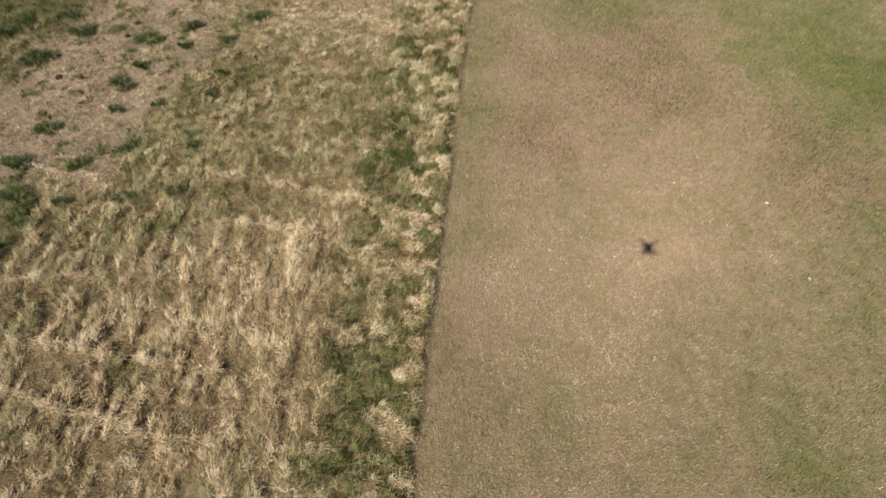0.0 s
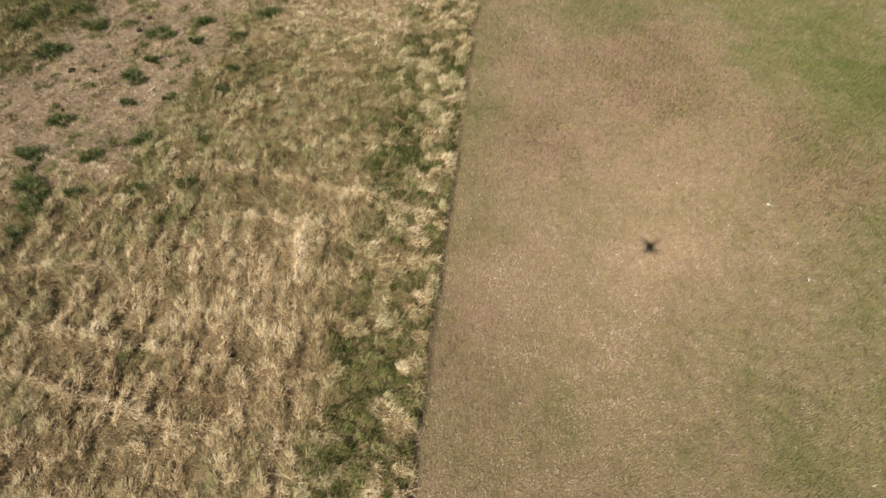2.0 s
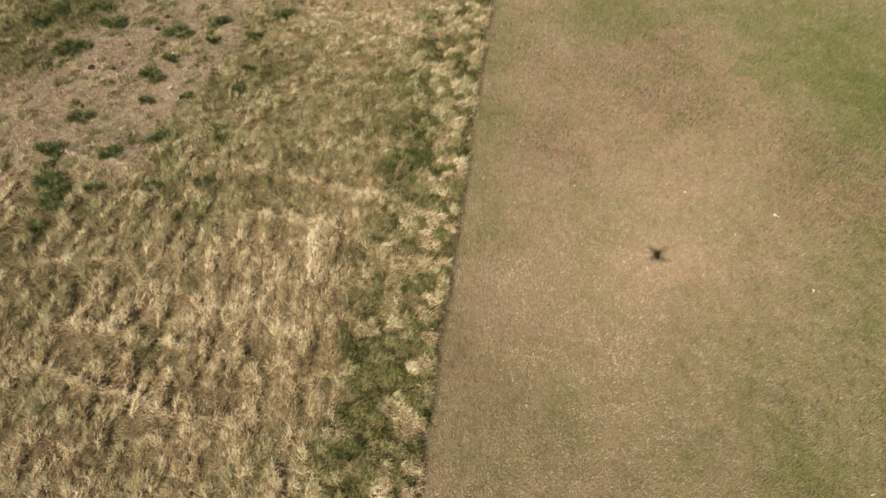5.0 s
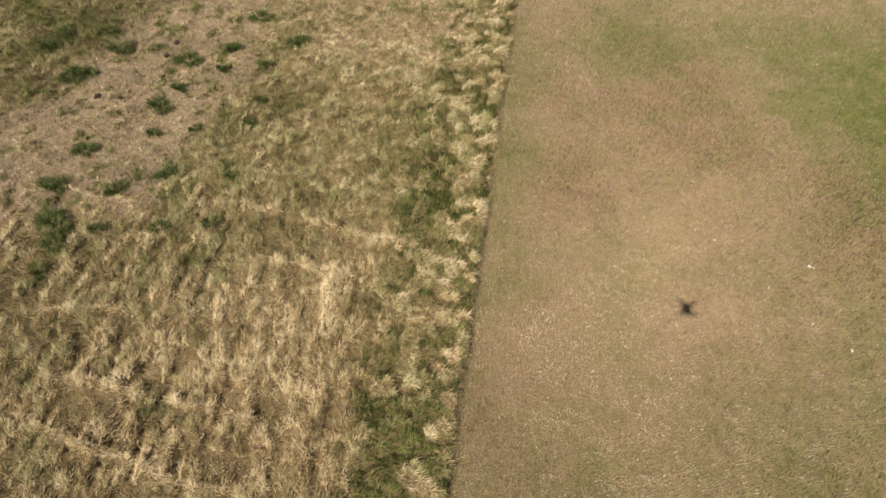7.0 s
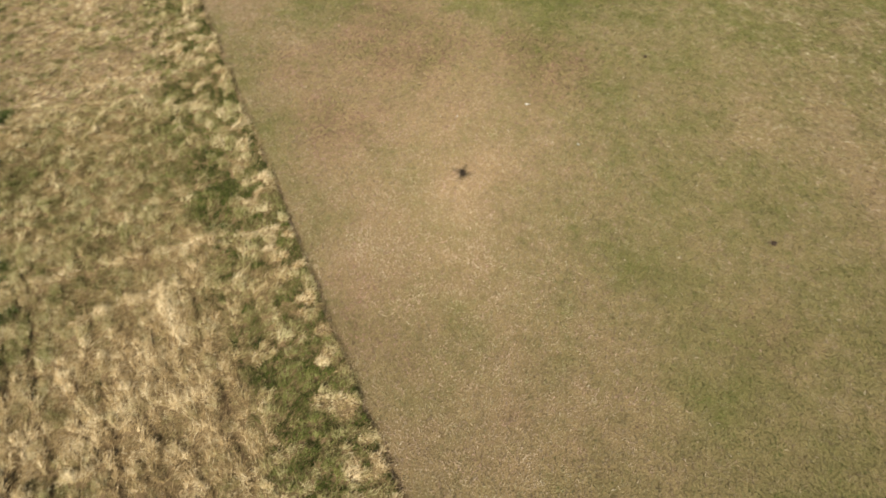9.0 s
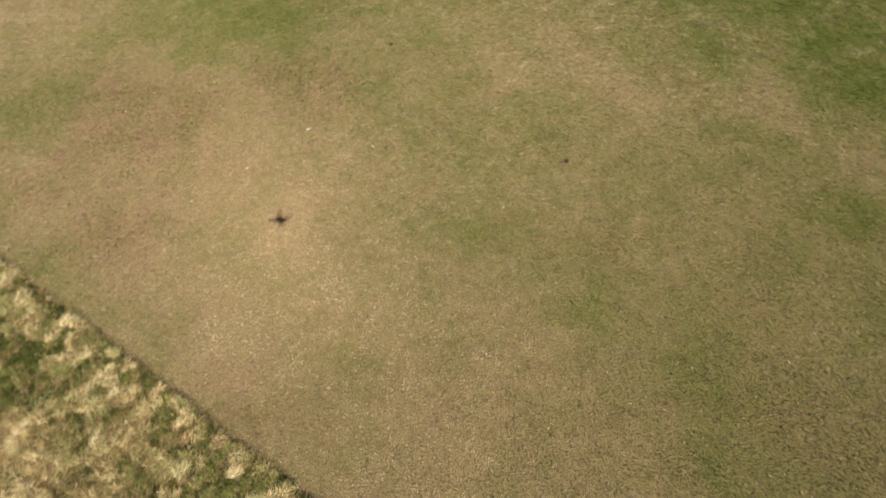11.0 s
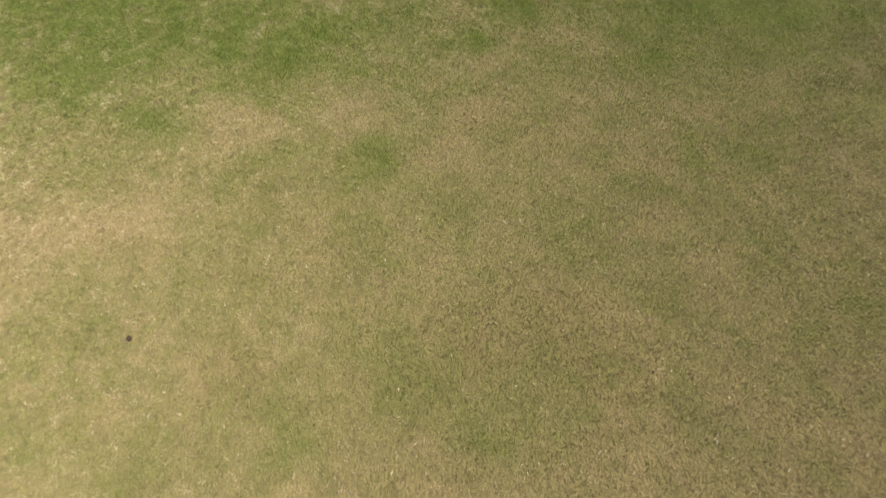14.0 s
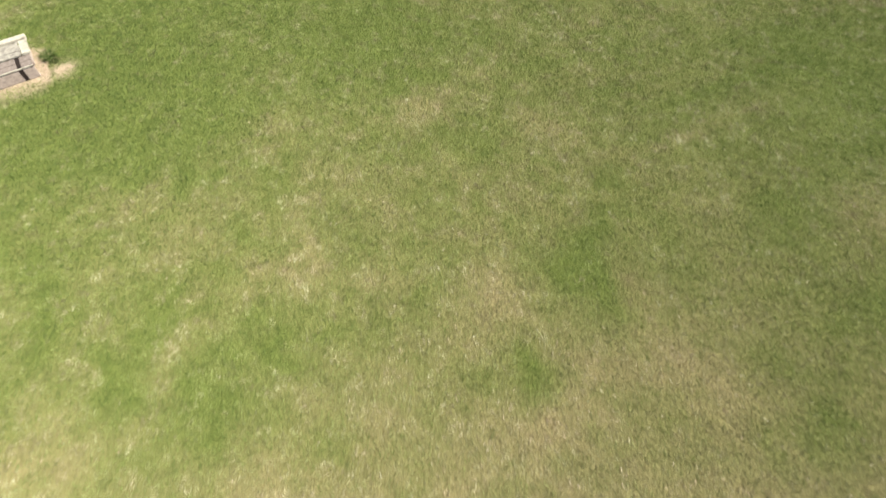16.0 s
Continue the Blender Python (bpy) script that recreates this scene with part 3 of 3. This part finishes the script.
# ---- green tufts in the thin part of the rough grass ----
def tuft_mesh(seed, count=760):
    """A tuft of several leaning tillers, uneven in outline."""
    rng = np.random.default_rng(seed)
    tillers = 7
    which = rng.integers(0, tillers, count)
    ta, tr = 6.283 * rng.random(tillers), 0.16 * np.sqrt(rng.random(tillers))
    size = 0.035 + 0.055 * rng.random(tillers)
    r, a = size[which] * np.sqrt(rng.random(count)), 6.283 * rng.random(count)
    x, y = 1.2 * tr[which] * np.cos(ta[which]) + r * np.cos(a), 0.8 * tr[which] * np.sin(ta[which]) + r * np.sin(a)
    azimuth = np.arctan2(y, x) + 0.9 * rng.standard_normal(count)
    lean = np.clip(radians(8) + radians(150) * np.hypot(x, y) + radians(12) * rng.standard_normal(count), 0.05, 1.2)
    green = np.clip(0.95 - 0.75 * (rng.random(count) < 0.14) + 0.08 * rng.standard_normal(count), 0, 1)
    tone = np.clip(0.42 + 0.25 * (rng.random(tillers)[which] - 0.5) + 0.24 * rng.standard_normal(count), 0, 1)
    return bent_blades("grass_tuft", x, y, 0 * x - 0.01, (0.09 + 0.12 * rng.random(count)) * (0.7 + 6 * size[which]), 0.005 + 0.005 * rng.random(count), azimuth, lean,
                       radians(20) + radians(45) * rng.random(count), green, tone, TUFT)


def height_at(x, y):
    return float(ground_height(np.array([x]), np.array([y]))[0])


TUFTS = [(-9.74, 10.17, 1.27), (-8.06, 10.05, 1.27), (-10.26, 9.27, 1.36), (-10.48, 9.06, 1.0), (-7.93, 9.1, 0.68), (-8.12, 8.52, 1.09), (-7.86, 7.73, 0.68), (-9.03, 7.08, 0.95),
         (-7.08, 6.73, 1.09), (-7.92, 6.25, 0.82), (-9.22, 6.08, 1.18), (-8.67, 5.26, 1.36), (-7.79, 5.26, 0.64), (-8.33, 4.82, 0.91), (-7.2, 10.55, 0.91), (-5.76, 11.01, 0.91),
         (-8.41, 4.26, 0.82), (-5.89, 6.96, 0.91), (-2.15, 6.02, 0.82), (-5.79, 6.52, 0.82), (-5.81, 5.79, 0.73), (-6.69, 5.5, 0.73), (-11.1, 10.38, 1.18), (-11.42, 9.92, 1.09),
         (-7.17, 9.89, 0.64), (-6.91, 11.83, 1.18), (-5.67, 10.99, 1.09), (-6.24, 10.13, 0.64), (-5.95, 9.0, 0.64), (-5.97, 8.29, 0.64), (-7.05, 8.01, 0.64), (-10.25, 10.67, 0.82)]


def build_tufts():
    first = []
    for i in range(6):
        first.append(tuft_mesh(80 + i))
    rng = random.Random(4)
    for i, (x, y, s) in enumerate(TUFTS):
        ob = new("grass_tuft", first[i % 6])
        ob.matrix_world = pose(x, y - 0.1, height_at(x, y - 0.1), 0, 0, rng.choice((0, 180)) + rng.uniform(-25, 25)) @ Matrix.Diagonal((1.05 * s, 1.05 * s, 0.75 + 0.25 * s, 1))
        tagged(ob, "green grass tuft standing in thin dry grass", "grass tuft", "green tufts in the rough grass")


build_tufts()


def build_bench_tuft():
    ob = new("grass_tuft", tuft_mesh(90))
    x, y = BENCH_X + 0.75, BENCH_Y - 1.15
    ob.matrix_world = pose(x, y, height_at(x, y), 0, 0, 40) @ Matrix.Diagonal((1.1, 1.1, 0.9, 1))
    tagged(ob, "dark green grass tuft grown up beside the bench", "grass tuft")


build_bench_tuft()


# ---- the bench at the field's far side ----
def build_bench():
    bench = new("timber_bench")
    half = 0.85
    for x0, x1 in ((-0.66, -0.49), (-0.39, 0.50), (0.60, half)):
        part("front_board", box(x0, x1, 0.0, 0.05, 0.01, 0.29), TIMBER, bench, "grey-brown weathered board", 0.008)
        part("seat_board", box(x0, x1, 0.02, 0.235, 0.30, 0.34), DARK_TIMBER, bench, "dark grey-brown board", 0.008)
        part("seat_board", box(x0, x1, 0.25, 0.47, 0.30, 0.34), DARK_TIMBER, bench, "dark grey-brown board", 0.008)
    # pale strip added to imitate the front edge catching the sun
    part("edge_strip", box(-0.67, half, -0.010, 0.012, 0.315, 0.348), PALE, bench, "thin pale strip for the seat's sunlit front edge", 0.005)
    for x in (-0.44, 0.55):
        part("bracket", box(x - 0.047, x + 0.047, -0.004, 0.47, 0.0, 0.325), DARK_IRON, bench, "dark iron bracket", 0.006)
    part("foot", box(-0.77, -0.675, -0.012, 0.06, 0.0, 0.11), DARK_IRON, bench, "dark iron foot", 0.006)
    for i in range(3):
        part("back_board", box(-0.48 - 0.012 * (i % 2), half - 0.17 + 0.02 * (i % 2), 0.49 + 0.19 * i, 0.665 + 0.19 * i, 0.33, 0.372 + 0.006 * (i % 2)), GREY, bench, "worn grey board", 0.01)
    part("back_rail", box(-0.63, half + 0.06, 1.06, 1.24, 0.33, 0.43), PALE, bench, "sun-bleached rail along the back", 0.014)
    for x0, x1 in ((-0.61, -0.50), (half - 0.14, half + 0.04)):
        part("end_board", box(x0, x1, 0.485, 1.055, 0.33, 0.395), PALE, bench, "sun-bleached end board", 0.012)
    for x in (-0.53, 0.76):
        part("leg", box(x - 0.05, x + 0.05, 0.53, 1.2, 0.0, 0.33), TIMBER, bench, "", 0.01)
    bench.matrix_world = pose(BENCH_X, BENCH_Y, height_at(BENCH_X, BENCH_Y), 0, 0, -84.5)
    tagged(bench, "low weathered timber bench with bleached boards on worn soil", "bench")


build_bench()


# ---- small things on the ground ----
def lump(name, x, y, size, mat, label, category, group=""):
    rng = random.Random(int(abs(x * 100 + y)))
    bm = bmesh.new()
    bmesh.ops.create_icosphere(bm, subdivisions=2, radius=size)
    for v in bm.verts:
        v.co *= 0.75 + 0.5 * rng.random()
        v.co.z *= 0.6
    ob = part(name, bm, mat)
    ob.matrix_world = pose(x, y, height_at(x, y) + size * 0.3, 0, 0, rng.uniform(0, 360))
    return tagged(ob, label, category, group)


for x, y, s in ((-9.55, 8.5, 0.075), (-9.05, 8.55, 0.05), (-8.57, 10.49, 0.07), (-8.62, 10.0, 0.06), (7.54, 1.17, 0.055), (8.78, 6.85, 0.05)):
    lump("soil_clod", x, y, s, DARK_SOIL, "small dark clod of earth on the grass", "clod", "dark clods of earth")


def scrap(x, y, length, width, turn):
    bm = bmesh.new()
    rows = []
    for i in range(5):
        u = i / 4 - 0.5
        rows.append([bm.verts.new((u * length, (j / 2 - 0.5) * width * (1 - 0.5 * abs(u)), 0.012 + 0.02 * math.cos(u * 5 + j))) for j in range(3)])
    for a, b in zip(rows, rows[1:]):
        for j in range(2):
            bm.faces.new((a[j], b[j], b[j + 1], a[j + 1]))
    bmesh.ops.solidify(bm, geom=bm.faces[:], thickness=0.003)
    ob = part("paper_scrap", bm, PAPER)
    ob.matrix_world = pose(x, y, height_at(x, y) + 0.035, 0, 0, turn)
    tagged(ob, "small crumpled white scrap of paper lying on the lawn", "paper scrap", "scraps on the lawn")


for x, y, l, w, r in ((5.2, 6.6, 0.12, 0.05, -15), (3.5, 6.9, 0.06, 0.03, 30), (5.54, 5.02, 0.07, 0.04, 60)):
    scrap(x, y, l, w, r)


# ---- the aircraft that carries the camera, whose shadow lies on the lawn ----
def build_drone():
    drone = new("quadcopter_drone")
    bm = bmesh.new()
    bmesh.ops.create_uvsphere(bm, u_segments=16, v_segments=10, radius=1, matrix=Matrix.Diagonal((0.085, 0.125, 0.042, 1)))
    part("body", bm, DRONE_GREY, drone, "smooth grey body shell")
    for sx, sy in ((1, 1), (-1, 1), (1, -1), (-1, -1)):
        tip = Vector((sx * 0.135, sy * 0.125, 0.02))
        root = Vector((sx * 0.035, sy * 0.06, 0.0))
        way = tip - root
        bm = bmesh.new()
        bmesh.ops.create_cone(bm, cap_ends=True, segments=10, radius1=0.024, radius2=0.017, depth=way.length,
                              matrix=Matrix.Translation((tip + root) / 2) @ way.to_track_quat("Z", "Y").to_matrix().to_4x4())
        arm = part("arm", bm, DRONE_GREY, drone)
        bm = bmesh.new()
        bmesh.ops.create_cone(bm, cap_ends=True, segments=14, radius1=0.026, radius2=0.024, depth=0.035, matrix=Matrix.Translation(tip + Vector((0, 0, 0.015))))
        part("motor", bm, DRONE_BLACK, arm, "black round motor")
        bm = bmesh.new()
        turn = Matrix.Rotation(radians(35 * sx * sy + 20), 4, "Z")
        for s in (-1, 1):
            bmesh.ops.create_cube(bm, size=1, matrix=Matrix.Translation(tip + Vector((0, 0, 0.035))) @ turn @ Matrix.Translation((s * 0.05, 0, 0)) @ Matrix.Rotation(radians(8 * s), 4, "X") @ Matrix.Diagonal((0.1, 0.016, 0.002, 1)))
        part("propeller", bm, DRONE_BLACK, arm, "thin black two-bladed propeller")
    shade = Vector((2.86, 5.36, 0.0))
    drone.matrix_world = Matrix.Translation(shade + TO_SUN * (10.0 / TO_SUN.z)) @ Matrix.Scale(0.96, 4)
    tagged(drone, "small grey camera drone hovering above the field", "drone")


build_drone()
